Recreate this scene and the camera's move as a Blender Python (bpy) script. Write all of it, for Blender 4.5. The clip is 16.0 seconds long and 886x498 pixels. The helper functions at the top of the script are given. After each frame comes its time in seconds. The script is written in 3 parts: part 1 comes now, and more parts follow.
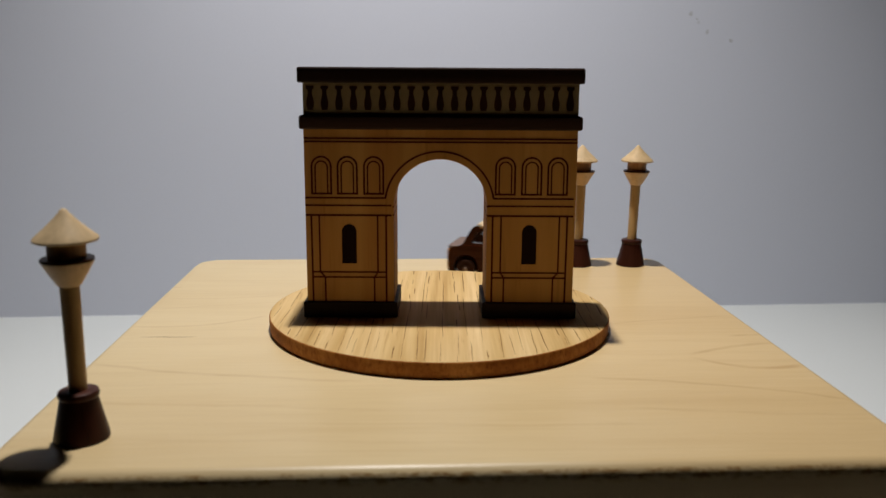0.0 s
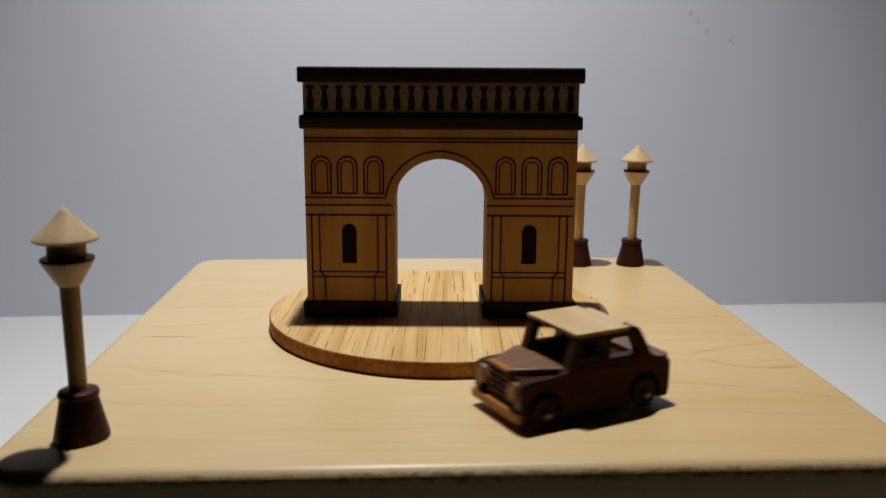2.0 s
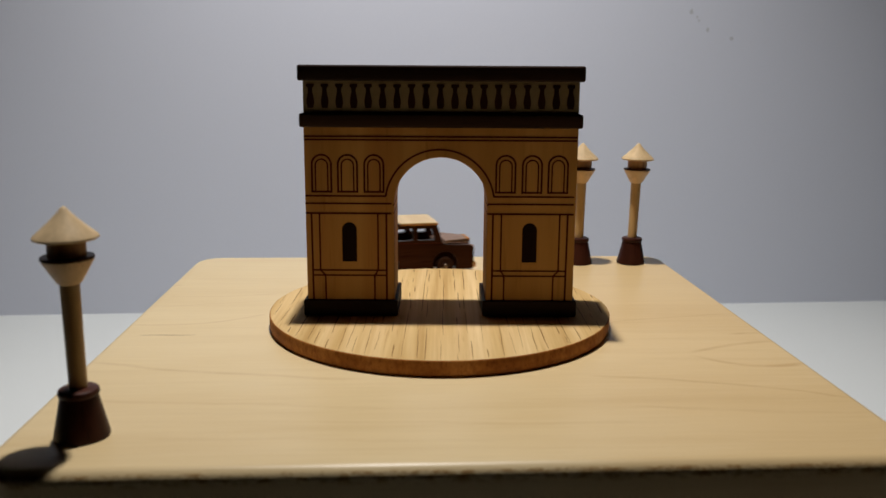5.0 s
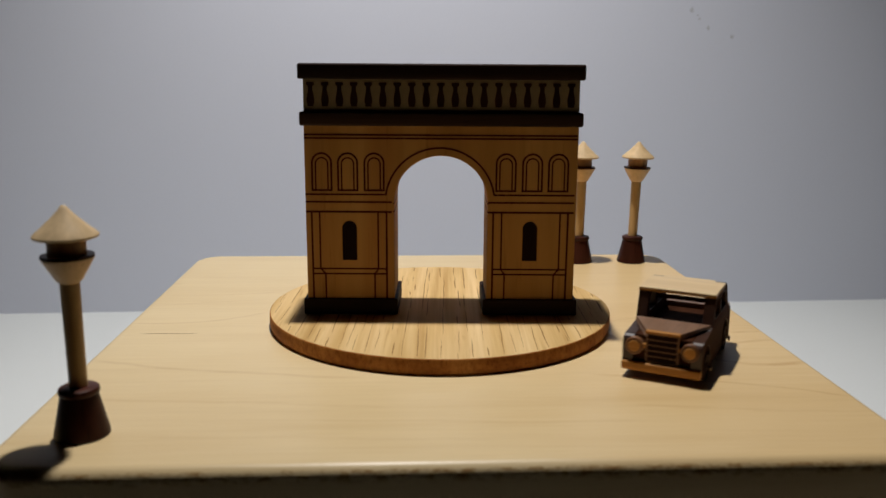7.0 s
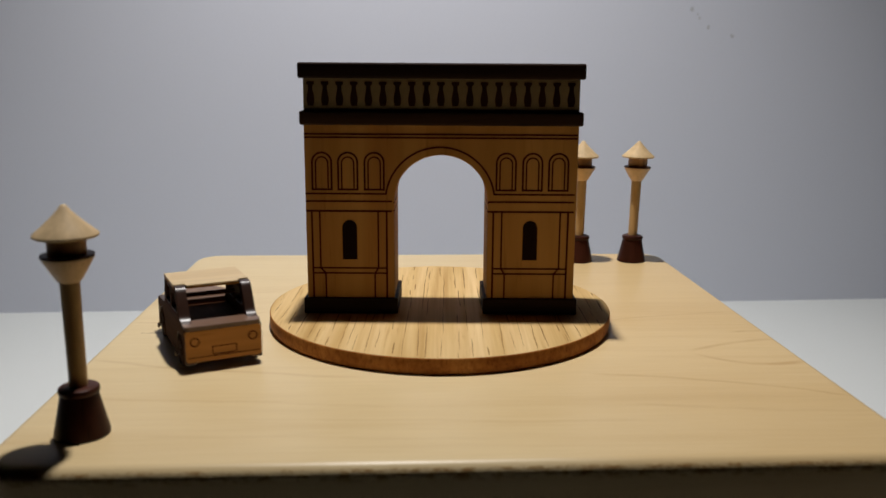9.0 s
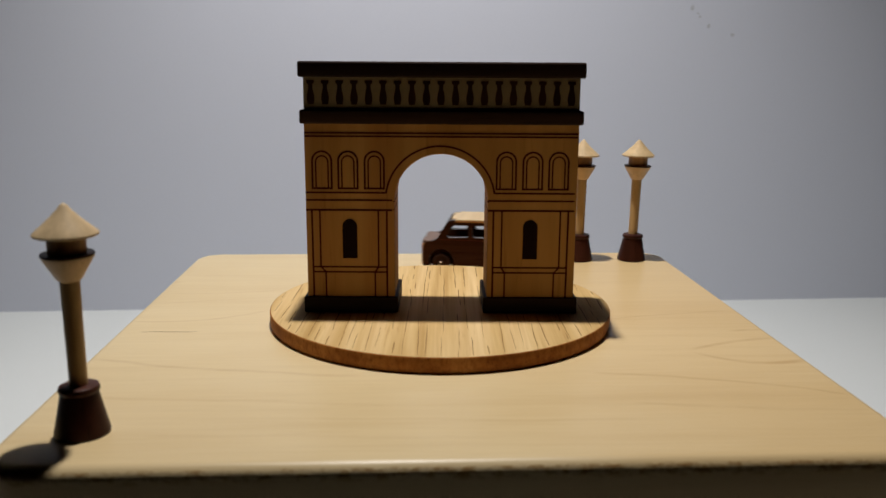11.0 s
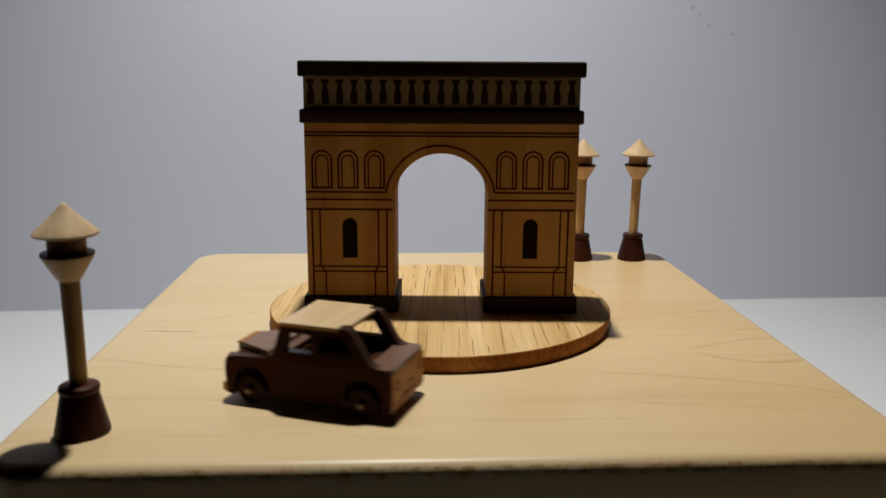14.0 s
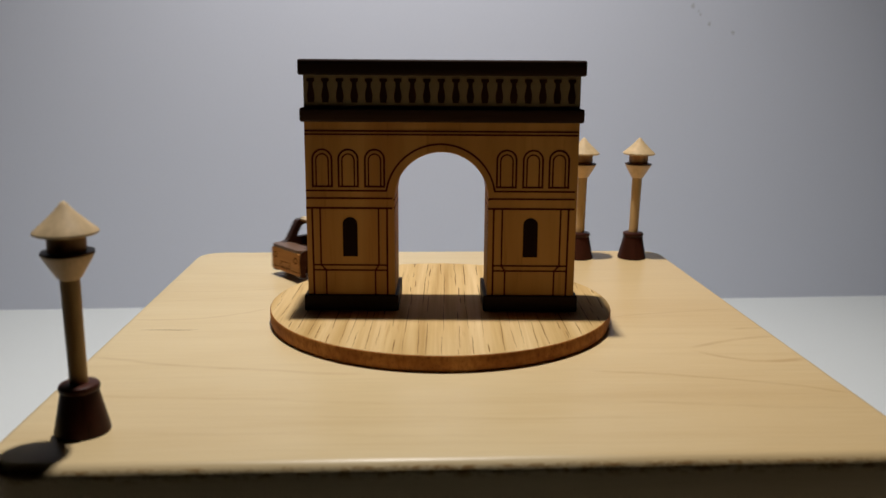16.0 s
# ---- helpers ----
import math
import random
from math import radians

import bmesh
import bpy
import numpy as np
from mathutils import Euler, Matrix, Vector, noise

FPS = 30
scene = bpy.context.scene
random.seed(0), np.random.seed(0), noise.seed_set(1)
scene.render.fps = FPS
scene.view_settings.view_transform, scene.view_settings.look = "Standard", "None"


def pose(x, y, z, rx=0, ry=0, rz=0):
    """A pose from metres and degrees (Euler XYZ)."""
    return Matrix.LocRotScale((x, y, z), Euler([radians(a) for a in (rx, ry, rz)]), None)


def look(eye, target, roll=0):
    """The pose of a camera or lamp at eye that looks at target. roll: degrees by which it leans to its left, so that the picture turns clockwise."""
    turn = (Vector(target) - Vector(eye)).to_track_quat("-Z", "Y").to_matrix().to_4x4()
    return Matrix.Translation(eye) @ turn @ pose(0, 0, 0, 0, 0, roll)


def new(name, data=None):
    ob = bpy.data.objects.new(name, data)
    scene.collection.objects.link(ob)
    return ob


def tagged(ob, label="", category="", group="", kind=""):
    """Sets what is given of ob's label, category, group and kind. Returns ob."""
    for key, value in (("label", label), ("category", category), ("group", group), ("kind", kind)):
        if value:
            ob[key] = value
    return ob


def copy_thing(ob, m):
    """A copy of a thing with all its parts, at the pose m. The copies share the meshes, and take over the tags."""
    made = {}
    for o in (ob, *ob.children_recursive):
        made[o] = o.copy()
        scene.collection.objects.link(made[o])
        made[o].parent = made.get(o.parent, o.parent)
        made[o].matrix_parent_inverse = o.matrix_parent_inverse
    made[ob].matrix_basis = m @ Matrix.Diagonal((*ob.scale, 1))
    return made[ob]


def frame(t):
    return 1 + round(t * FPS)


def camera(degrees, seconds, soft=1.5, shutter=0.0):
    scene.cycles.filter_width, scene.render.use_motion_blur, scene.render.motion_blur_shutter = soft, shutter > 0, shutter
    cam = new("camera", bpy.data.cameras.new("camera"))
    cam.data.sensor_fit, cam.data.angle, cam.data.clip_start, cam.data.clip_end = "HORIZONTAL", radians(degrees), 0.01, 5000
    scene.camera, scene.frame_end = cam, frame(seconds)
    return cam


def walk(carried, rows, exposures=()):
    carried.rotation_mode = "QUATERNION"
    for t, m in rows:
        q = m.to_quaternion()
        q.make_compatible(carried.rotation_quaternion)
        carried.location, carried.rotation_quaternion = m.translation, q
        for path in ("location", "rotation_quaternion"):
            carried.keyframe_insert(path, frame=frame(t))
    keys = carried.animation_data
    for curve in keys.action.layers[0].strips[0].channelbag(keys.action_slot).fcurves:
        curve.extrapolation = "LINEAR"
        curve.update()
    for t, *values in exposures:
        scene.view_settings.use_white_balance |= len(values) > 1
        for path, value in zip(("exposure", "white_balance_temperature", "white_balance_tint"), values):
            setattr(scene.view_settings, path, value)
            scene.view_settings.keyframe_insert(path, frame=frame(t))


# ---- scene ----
cam = camera(55.28, 16.0, soft=1.5, shutter=0.5)
# a phone lens close to its subject: the near edge of the box falls out of focus
cam.data.dof.use_dof, cam.data.dof.focus_distance, cam.data.dof.aperture_fstop = True, 0.155, 40.0

# the eye stands still; the stand sags slowly, so that the lens tips down by half a degree
EYE = (0.00038, -0.1466, 0.04309)
SAG = [(0.0, 0.0), (1.0, 0.0), (1.5, 0.045), (2.0, 0.02), (3.0, 0.0), (3.5, 0.01), (4.0, 0.05), (5.2, 0.15), (6.5, 0.235), (7.0, 0.24),
       (8.0, 0.27), (9.0, 0.29), (10.2, 0.34), (11.5, 0.38), (12.5, 0.40), (14.5, 0.42), (15.0, 0.455), (16.0, 0.50)]


def eye_pose(sag):
    return pose(EYE[0], EYE[1] + 0.0006 * sag, EYE[2], 90 - 11.486 - sag, 0, -0.075 + 0.14 * sag) @ pose(0, 0, 0, 0, 0, 0.355)


walk(cam, [(t, eye_pose(s)) for t, s in SAG])

# ---- light: one small lamp head close above the box, a dim room round it ----
world = bpy.data.worlds.new("room_air")
world.use_nodes = True
world.node_tree.nodes["Background"].inputs[0].default_value = (0.55, 0.62, 0.75, 1)
world.node_tree.nodes["Background"].inputs[1].default_value = 0.02
scene.world = world
bulb = bpy.data.lights.new("desk_lamp_bulb", "SPOT")
bulb.energy, bulb.shadow_soft_size, bulb.color = 3.58, 0.006, (1.0, 0.965, 0.935)
bulb.spot_size, bulb.spot_blend = radians(108.5), 1.0
new("desk_lamp_bulb", bulb).matrix_basis = look((-0.0125, 0.0245, 0.288), (-0.002, 0.075, 0.0))
scene.view_settings.exposure = 0.0

MM = 0.001

# ---- materials ----


def shader(name, rough=0.5, spec=0.35):
    m = bpy.data.materials.new(name)
    m.use_nodes = True
    b = m.node_tree.nodes["Principled BSDF"]
    b.inputs["Roughness"].default_value = rough
    b.inputs["Specular IOR Level"].default_value = spec
    return m, m.node_tree, b


def ramp(nt, fac, stops):
    r = nt.nodes.new("ShaderNodeValToRGB")
    while len(r.color_ramp.elements) < len(stops):
        r.color_ramp.elements.new(0.5)
    for e, (p, c) in zip(r.color_ramp.elements, stops):
        e.position, e.color = p, (*c, 1)
    nt.links.new(fac, r.inputs[0])
    return r.outputs[0]


def stretched_noise(nt, scale, detail=4, rough=0.55, distort=0.0, turn=(0, 0, 0), random=False):
    """Noise over the object's own space; scale: features per metre on each axis."""
    tc = nt.nodes.new("ShaderNodeTexCoord")
    mp = nt.nodes.new("ShaderNodeMapping")
    mp.inputs["Scale"].default_value = scale
    mp.inputs["Rotation"].default_value = turn
    nt.links.new(tc.outputs["Object"], mp.inputs[0])
    n = nt.nodes.new("ShaderNodeTexNoise")
    n.inputs["Scale"].default_value = 1.0
    n.inputs["Detail"].default_value = detail
    n.inputs["Roughness"].default_value = rough
    n.inputs["Distortion"].default_value = distort
    if random:
        oi = nt.nodes.new("ShaderNodeObjectInfo")
        ml = nt.nodes.new("ShaderNodeMath")
        ml.operation = "MULTIPLY"
        ml.inputs[1].default_value = 40.0
        nt.links.new(oi.outputs["Random"], ml.inputs[0])
        cb = nt.nodes.new("ShaderNodeCombineXYZ")
        for i in range(3):
            nt.links.new(ml.outputs[0], cb.inputs[i])
        ad = nt.nodes.new("ShaderNodeVectorMath")
        nt.links.new(mp.outputs[0], ad.inputs[0])
        nt.links.new(cb.outputs[0], ad.inputs[1])
        nt.links.new(ad.outputs[0], n.inputs["Vector"])
    else:
        nt.links.new(mp.outputs[0], n.inputs["Vector"])
    return n.outputs["Fac"]


def blend(nt, a, b, fac, mode="MULTIPLY"):
    mx = nt.nodes.new("ShaderNodeMix")
    mx.data_type, mx.blend_type = "RGBA", mode
    if isinstance(fac, float):
        mx.inputs[0].default_value = fac
    else:
        nt.links.new(fac, mx.inputs[0])
    nt.links.new(a, mx.inputs[6])
    nt.links.new(b, mx.inputs[7])
    return mx.outputs[2]


def relief(nt, b, fac, strength, depth):
    bp = nt.nodes.new("ShaderNodeBump")
    bp.inputs["Strength"].default_value = strength
    bp.inputs["Distance"].default_value = depth
    nt.links.new(fac, bp.inputs["Height"])
    nt.links.new(bp.outputs[0], b.inputs["Normal"])


def wood(name, dark, light, along, fine=900, rough=0.5, spec=0.3, pores=0.25, broad=0.35, bump=0.25, streak=0.0):
    """Wood whose grain runs along one axis: broad figure, fine fibres and short dark pores."""
    m, nt, b = shader(name, rough, spec)

    def sc(across, length):
        return tuple(length if ax == along else across for ax in "xyz")
    mid = tuple((p + q) / 2 for p, q in zip(dark, light))
    figure = stretched_noise(nt, sc(fine * 0.16, fine * 0.014), 3, 0.5, 0.6, random=True)
    fibres = stretched_noise(nt, sc(fine, fine * 0.05), 5, 0.6, 0.0, random=True)
    pore = stretched_noise(nt, sc(fine * 2.2, fine * 0.16), 2, 0.5, 0.0, random=True)
    base = ramp(nt, figure, [(0.3, dark), (0.5, mid), (0.7, light)])
    base = blend(nt, base, ramp(nt, fibres, [(0.3, (1 - broad,) * 3), (0.7, (1, 1, 1))]), 1.0)
    base = blend(nt, base, ramp(nt, pore, [(0.28, (1 - pores * 2, 1 - pores * 2.2, 1 - pores * 2.4)), (0.4, (1, 1, 1))]), 0.7)
    if streak:
        heart = stretched_noise(nt, sc(fine * 0.34, fine * 0.02), 3, 0.55, 0.3)
        base = blend(nt, base, ramp(nt, heart, [(0.34, (0.66, 0.46, 0.36)), (0.50, (1, 1, 1)), (0.70, (1.0, 1.0, 1.0))]), streak)
    nt.links.new(base, b.inputs["Base Color"])
    relief(nt, b, fibres, bump, 0.00006)
    return m


def number(nt, kind, a, b=None):
    n = nt.nodes.new("ShaderNodeMath")
    n.operation = kind
    for i, v in enumerate((a, b)):
        if isinstance(v, (int, float)):
            n.inputs[i].default_value = v
        elif v is not None:
            nt.links.new(v, n.inputs[i])
    return n.outputs[0]


def eased(nt, value, v0, v1, to0=0.0, to1=1.0):
    n = nt.nodes.new("ShaderNodeMapRange")
    n.interpolation_type = "SMOOTHSTEP"
    for i, v in enumerate((v0, v1, to0, to1)):
        n.inputs[1 + i].default_value = v
    nt.links.new(value, n.inputs[0])
    return n.outputs[0]


def growth_line(nt, x, y, x0, x1, curve, width, depth, sway):
    """One brown growth line on the lid, in millimetres: y = c + b u + a u u from x0 to x1, fading out at both ends."""
    a, b, c = curve
    u = number(nt, "SUBTRACT", x, x0)
    course = number(nt, "ADD", number(nt, "MULTIPLY", u, number(nt, "ADD", number(nt, "MULTIPLY", u, a), b)), c)
    off = number(nt, "ABSOLUTE", number(nt, "SUBTRACT", number(nt, "ADD", y, sway), course))
    fade = min(4.0, (x1 - x0) * 0.3)
    ends = number(nt, "MULTIPLY", eased(nt, x, x0, x0 + fade), eased(nt, x, x1 - fade, x1, 1.0, 0.0))
    return number(nt, "MULTIPLY", eased(nt, off, width * 0.15, width, depth, 0.0), ends)


# the lines that show on the lid: from, to, curve, width, depth
LID_LINES = [(-55.6, -12, (0.0024, -0.3115, -18.1), 1.0, 0.58), (-55.6, -30, (0.0203, -0.2278, 1.8), 0.8, 0.6),
             (19, 56, (-0.0056, -0.0895, -26.3), 0.8, 0.65), (37.6, 56, (-0.0199, 0.666, -17.3), 1.2, 0.8),
             (37.6, 56, (0.0431, -1.017, -17.3), 1.3, 0.85), (48, 57, (0.0, 0.12, -7.0), 0.9, 0.8),
             (-57, -52, (0.0, 0.05, 29.4), 0.7, 1.0), (28, 54, (0.0005, 0.186, 0.5), 0.6, 0.45),
             (-55, -30, (0.0046, -0.028, 20.6), 0.6, 0.4), (-55, -32, (0.0, 0.193, 12.8), 0.5, 0.4),
             (-54, -8, (0.0001, -0.112, -33.1), 0.9, 0.35), (22, 56, (0.0013, -0.151, -38.2), 0.9, 0.35),
             (-20, 24, (0.0004, -0.06, -42.0), 0.9, 0.25), (-40, 5, (0.0, -0.05, -46.5), 1.0, 0.25)]


def maple_top():
    """The box lid: pale maple, a few brown growth lines running across, fine fibres, a worn front rim."""
    m, nt, b = shader("maple_lid", 0.36, 0.34)
    warp = stretched_noise(nt, (9, 40, 40), 3, 0.5, 0.6)
    wobble = stretched_noise(nt, (60, 90, 90), 3, 0.5)
    fine = stretched_noise(nt, (70, 1500, 1500), 5, 0.65)
    base = ramp(nt, warp, [(0.3, (0.69, 0.527, 0.288)), (0.5, (0.73, 0.573, 0.328)), (0.72, (0.765, 0.613, 0.364))])
    tc = nt.nodes.new("ShaderNodeTexCoord")
    sp = nt.nodes.new("ShaderNodeSeparateXYZ")
    nt.links.new(tc.outputs["Object"], sp.inputs[0])
    x, y, z = (number(nt, "MULTIPLY", sp.outputs[i], 1000.0) for i in range(3))
    sway = number(nt, "MULTIPLY", number(nt, "SUBTRACT", wobble, 0.5), 2.6)
    # the lid turns a warmer, darker brown towards its right side
    warm = nt.nodes.new("ShaderNodeRGB")
    warm.outputs[0].default_value = (0.94, 0.87, 0.77, 1)
    base = blend(nt, base, warm.outputs[0], eased(nt, number(nt, "ADD", x, number(nt, "MULTIPLY", wobble, 16.0)), 0.0, 48.0))
    lines = None
    for x0, x1, curve, width, depth in LID_LINES:
        one = growth_line(nt, x, y, x0, x1, curve, width * 0.75, depth * 0.68, sway)
        lines = one if lines is None else number(nt, "MAXIMUM", lines, one)
    broken = eased(nt, stretched_noise(nt, (160, 420, 420), 3, 0.6), 0.25, 0.6, 0.35, 1.0)
    brown = nt.nodes.new("ShaderNodeRGB")
    brown.outputs[0].default_value = (0.72, 0.60, 0.46, 1)
    base = blend(nt, base, brown.outputs[0], number(nt, "MULTIPLY", lines, broken))
    base = blend(nt, base, ramp(nt, fine, [(0.3, (0.90, 0.87, 0.82)), (0.62, (1, 1, 1))]), 0.5)
    band = stretched_noise(nt, (18, 330, 330), 3, 0.55, 0.15)
    base = blend(nt, base, ramp(nt, band, [(0.32, (0.90, 0.85, 0.78)), (0.5, (1, 1, 1)), (0.7, (1.0, 0.98, 0.95))]), 0.4)
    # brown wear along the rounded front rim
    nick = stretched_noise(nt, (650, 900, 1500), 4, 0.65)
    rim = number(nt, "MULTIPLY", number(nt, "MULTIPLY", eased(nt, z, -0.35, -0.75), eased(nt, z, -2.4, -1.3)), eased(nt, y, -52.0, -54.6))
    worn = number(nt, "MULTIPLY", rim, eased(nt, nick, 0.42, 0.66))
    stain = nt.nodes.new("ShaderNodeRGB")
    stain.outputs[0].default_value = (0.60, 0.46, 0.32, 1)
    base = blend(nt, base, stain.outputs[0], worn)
    nt.links.new(base, b.inputs["Base Color"])
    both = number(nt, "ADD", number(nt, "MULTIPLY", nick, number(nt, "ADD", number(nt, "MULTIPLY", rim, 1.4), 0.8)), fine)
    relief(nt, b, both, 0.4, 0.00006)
    return m


def oak_face():
    """The round oak plate: grain runs front to back in straight bands."""
    m, nt, b = shader("oak_plate", 0.7, 0.08)
    tone = stretched_noise(nt, (260, 9, 60), 3, 0.55, 0.1)
    fibre = stretched_noise(nt, (1300, 30, 400), 5, 0.6)
    speck = stretched_noise(nt, (2200, 90, 600), 2, 0.5)
    base = ramp(nt, tone, [(0.3, (0.50, 0.315, 0.115)), (0.46, (0.66, 0.455, 0.20)), (0.66, (0.76, 0.555, 0.285))])
    base = blend(nt, base, ramp(nt, fibre, [(0.3, (0.82, 0.75, 0.66)), (0.65, (1, 1, 1))]), 0.8)
    base = blend(nt, base, ramp(nt, speck, [(0.27, (0.6, 0.47, 0.33)), (0.36, (1, 1, 1))]), 0.35)
    nt.links.new(base, b.inputs["Base Color"])
    relief(nt, b, fibre, 0.3, 0.00006)
    return m


def oak_rim():
    """The sawn rim of the plate: reddish, speckled with open pores."""
    m, nt, b = shader("oak_edge", 0.65, 0.15)
    broad = stretched_noise(nt, (130, 130, 40), 3, 0.5)
    speck = stretched_noise(nt, (1100, 1100, 800), 4, 0.65)
    pore = stretched_noise(nt, (2400, 2400, 1500), 2, 0.5)
    base = ramp(nt, broad, [(0.3, (0.29, 0.098, 0.017)), (0.5, (0.40, 0.152, 0.029)), (0.7, (0.50, 0.215, 0.052))])
    base = blend(nt, base, ramp(nt, speck, [(0.34, (0.62, 0.52, 0.42)), (0.6, (1, 1, 1)), (0.75, (1.0, 1.0, 0.95))]), 0.9)
    base = blend(nt, base, ramp(nt, pore, [(0.3, (0.5, 0.38, 0.3)), (0.42, (1, 1, 1))]), 0.6)
    nt.links.new(base, b.inputs["Base Color"])
    relief(nt, b, speck, 0.5, 0.0001)
    return m


def plain_paint(name, tone, rough, grain=0.02, scale=60):
    m, nt, b = shader(name, rough, 0.25)
    big = stretched_noise(nt, (scale * 0.1,) * 3, 3, 0.5)
    small = stretched_noise(nt, (scale * 30,) * 3, 4, 0.6)
    base = ramp(nt, big, [(0.3, tuple(c * (1 - grain * 2) for c in tone)), (0.7, tone)])
    base = blend(nt, base, ramp(nt, small, [(0.3, (1 - grain * 2,) * 3), (0.7, (1, 1, 1))]), 1.0)
    nt.links.new(base, b.inputs["Base Color"])
    relief(nt, b, small, 0.15, 0.0001)
    return m


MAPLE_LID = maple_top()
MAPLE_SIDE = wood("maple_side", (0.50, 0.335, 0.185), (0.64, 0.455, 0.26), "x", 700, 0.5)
STREAK = wood("mineral_streak", (0.17, 0.09, 0.04), (0.30, 0.18, 0.09), "x", 500, 0.6)
OAK = oak_face()
OAK_PORE = wood("oak_pore", (0.22, 0.115, 0.038), (0.36, 0.21, 0.08), "y", 700, 0.8, 0.1, 0.2, 0.3)
OAK_EDGE = oak_rim()
ARCH_WOOD = wood("arch_beech", (0.46, 0.225, 0.063), (0.62, 0.34, 0.112), "z", 420, 0.65, 0.1, 0.12, 0.15, streak=0.45)
ATTIC_WOOD = wood("attic_maple", (0.25, 0.195, 0.115), (0.32, 0.255, 0.155), "x", 500, 0.65, 0.1, 0.1, 0.2)
EBONY = wood("dark_wenge", (0.020, 0.0085, 0.005), (0.055, 0.027, 0.016), "x", 800, 0.6, 0.12, 0.2, 0.3)
BURNT = wood("burnt_line", (0.050, 0.009, 0.004), (0.090, 0.019, 0.008), "x", 900, 0.75, 0.08, 0.1, 0.2)
SCORCHED = wood("scorched_baluster", (0.018, 0.005, 0.003), (0.040, 0.012, 0.006), "z", 900, 0.75, 0.08, 0.1, 0.2)
NEAR_BLACK = wood("near_black_wood", (0.010, 0.004, 0.003), (0.024, 0.009, 0.006), "z", 900, 0.8, 0.08, 0.1, 0.2)
WALNUT = wood("walnut", (0.032, 0.0110, 0.0048), (0.068, 0.0255, 0.0120), "x", 900, 0.7, 0.03, 0.2, 0.3)
WALNUT_EDGE = wood("walnut_cut_edge", (0.026, 0.010, 0.006), (0.054, 0.023, 0.013), "x", 900, 0.34, 0.45, 0.2, 0.3)
WALNUT_TOP = wood("walnut_panel", (0.13, 0.066, 0.038), (0.215, 0.12, 0.074), "y", 800, 0.38, 0.6, 0.2, 0.25)
BONNET_WOOD = wood("walnut_bonnet", (0.175, 0.094, 0.054), (0.275, 0.16, 0.099), "x", 800, 0.38, 0.5, 0.2, 0.25)
CAR_MAPLE = wood("car_roof_maple", (0.62, 0.44, 0.225), (0.73, 0.55, 0.31), "y", 800, 0.36, 0.5, 0.06, 0.1)
CAR_CHERRY = wood("car_cherry", (0.40, 0.168, 0.034), (0.55, 0.25, 0.060), "y", 800, 0.5, 0.2, 0.15, 0.2)
CAR_GRILLE = wood("car_grille_brown", (0.13, 0.055, 0.024), (0.22, 0.10, 0.044), "y", 800, 0.4, 0.3, 0.15, 0.2)
CAR_WHEEL = wood("car_wheel_walnut", (0.030, 0.013, 0.008), (0.068, 0.032, 0.021), "x", 900, 0.65, 0.06, 0.2, 0.3)
LAMP_PALE = wood("lamp_maple", (0.58, 0.375, 0.185), (0.72, 0.50, 0.275), "z", 900, 0.5, 0.2, 0.15, 0.2)
LAMP_ROOF = wood("lamp_roof_birch", (0.60, 0.42, 0.215), (0.78, 0.58, 0.34), "z", 620, 0.55, 0.18, 0.05, 0.25)
LAMP_POLE = wood("lamp_pole_beech", (0.50, 0.31, 0.13), (0.64, 0.43, 0.20), "z", 900, 0.45, 0.25, 0.12, 0.2)
LAMP_DARK = wood("lamp_rosewood", (0.032, 0.0085, 0.0045), (0.075, 0.022, 0.012), "z", 800, 0.4, 0.15, 0.2, 0.3)
LAMP_BAND = wood("lamp_walnut_band", (0.30, 0.15, 0.058), (0.43, 0.235, 0.10), "z", 800, 0.5, 0.25, 0.2, 0.3)
PIN, _nt, _b = shader("brass_pin", 0.42, 0.5)
_b.inputs["Metallic"].default_value = 1.0
_b.inputs["Base Color"].default_value = (0.20, 0.14, 0.095, 1)
WALL = plain_paint("wall_paint", (0.61, 0.635, 0.72), 0.85, 0.012, 40)
TABLE = plain_paint("table_laminate", (0.80, 0.83, 0.82), 0.45, 0.015, 40)
# near black, so that the added shell throws little light back
DARK_SHELL = plain_paint("dark_shell_paint", (0.03, 0.028, 0.026), 0.9, 0.03, 5)

# ---- mesh helpers (lengths in millimetres) ----


def mesh_of(name, bm, mats):
    me = bpy.data.meshes.new(name)
    for v in bm.verts:
        v.co *= MM
    bmesh.ops.recalc_face_normals(bm, faces=bm.faces)
    bm.to_mesh(me)
    bm.free()
    for m in mats if isinstance(mats, (list, tuple)) else (mats,):
        me.materials.append(m)
    return me


def part(name, bm, mats, parent=None, label="", smooth=False):
    ob = new(name, mesh_of(name, bm, mats))
    ob.parent = parent
    if smooth:
        for p in ob.data.polygons:
            p.use_smooth = True
        ob.data.set_sharp_from_angle(angle=radians(40))
    return tagged(ob, label)


def soften(bm, width, angle=35, segments=2):
    if width:
        bm.normal_update()
        sharp = [e for e in bm.edges if len(e.link_faces) == 2 and e.calc_face_angle(0) > radians(angle)]
        bmesh.ops.bevel(bm, geom=sharp, offset=width, segments=segments, profile=0.5, affect="EDGES", clamp_overlap=True)
    return bm


def block(x0, x1, y0, y1, z0, z1, round_by=0.15, segments=2):
    bm = bmesh.new()
    bmesh.ops.create_cube(bm, size=1)
    for v in bm.verts:
        v.co = Vector(((x0 + x1) / 2 + v.co.x * (x1 - x0), (y0 + y1) / 2 + v.co.y * (y1 - y0), (z0 + z1) / 2 + v.co.z * (z1 - z0)))
    return soften(bm, round_by, 35, segments)


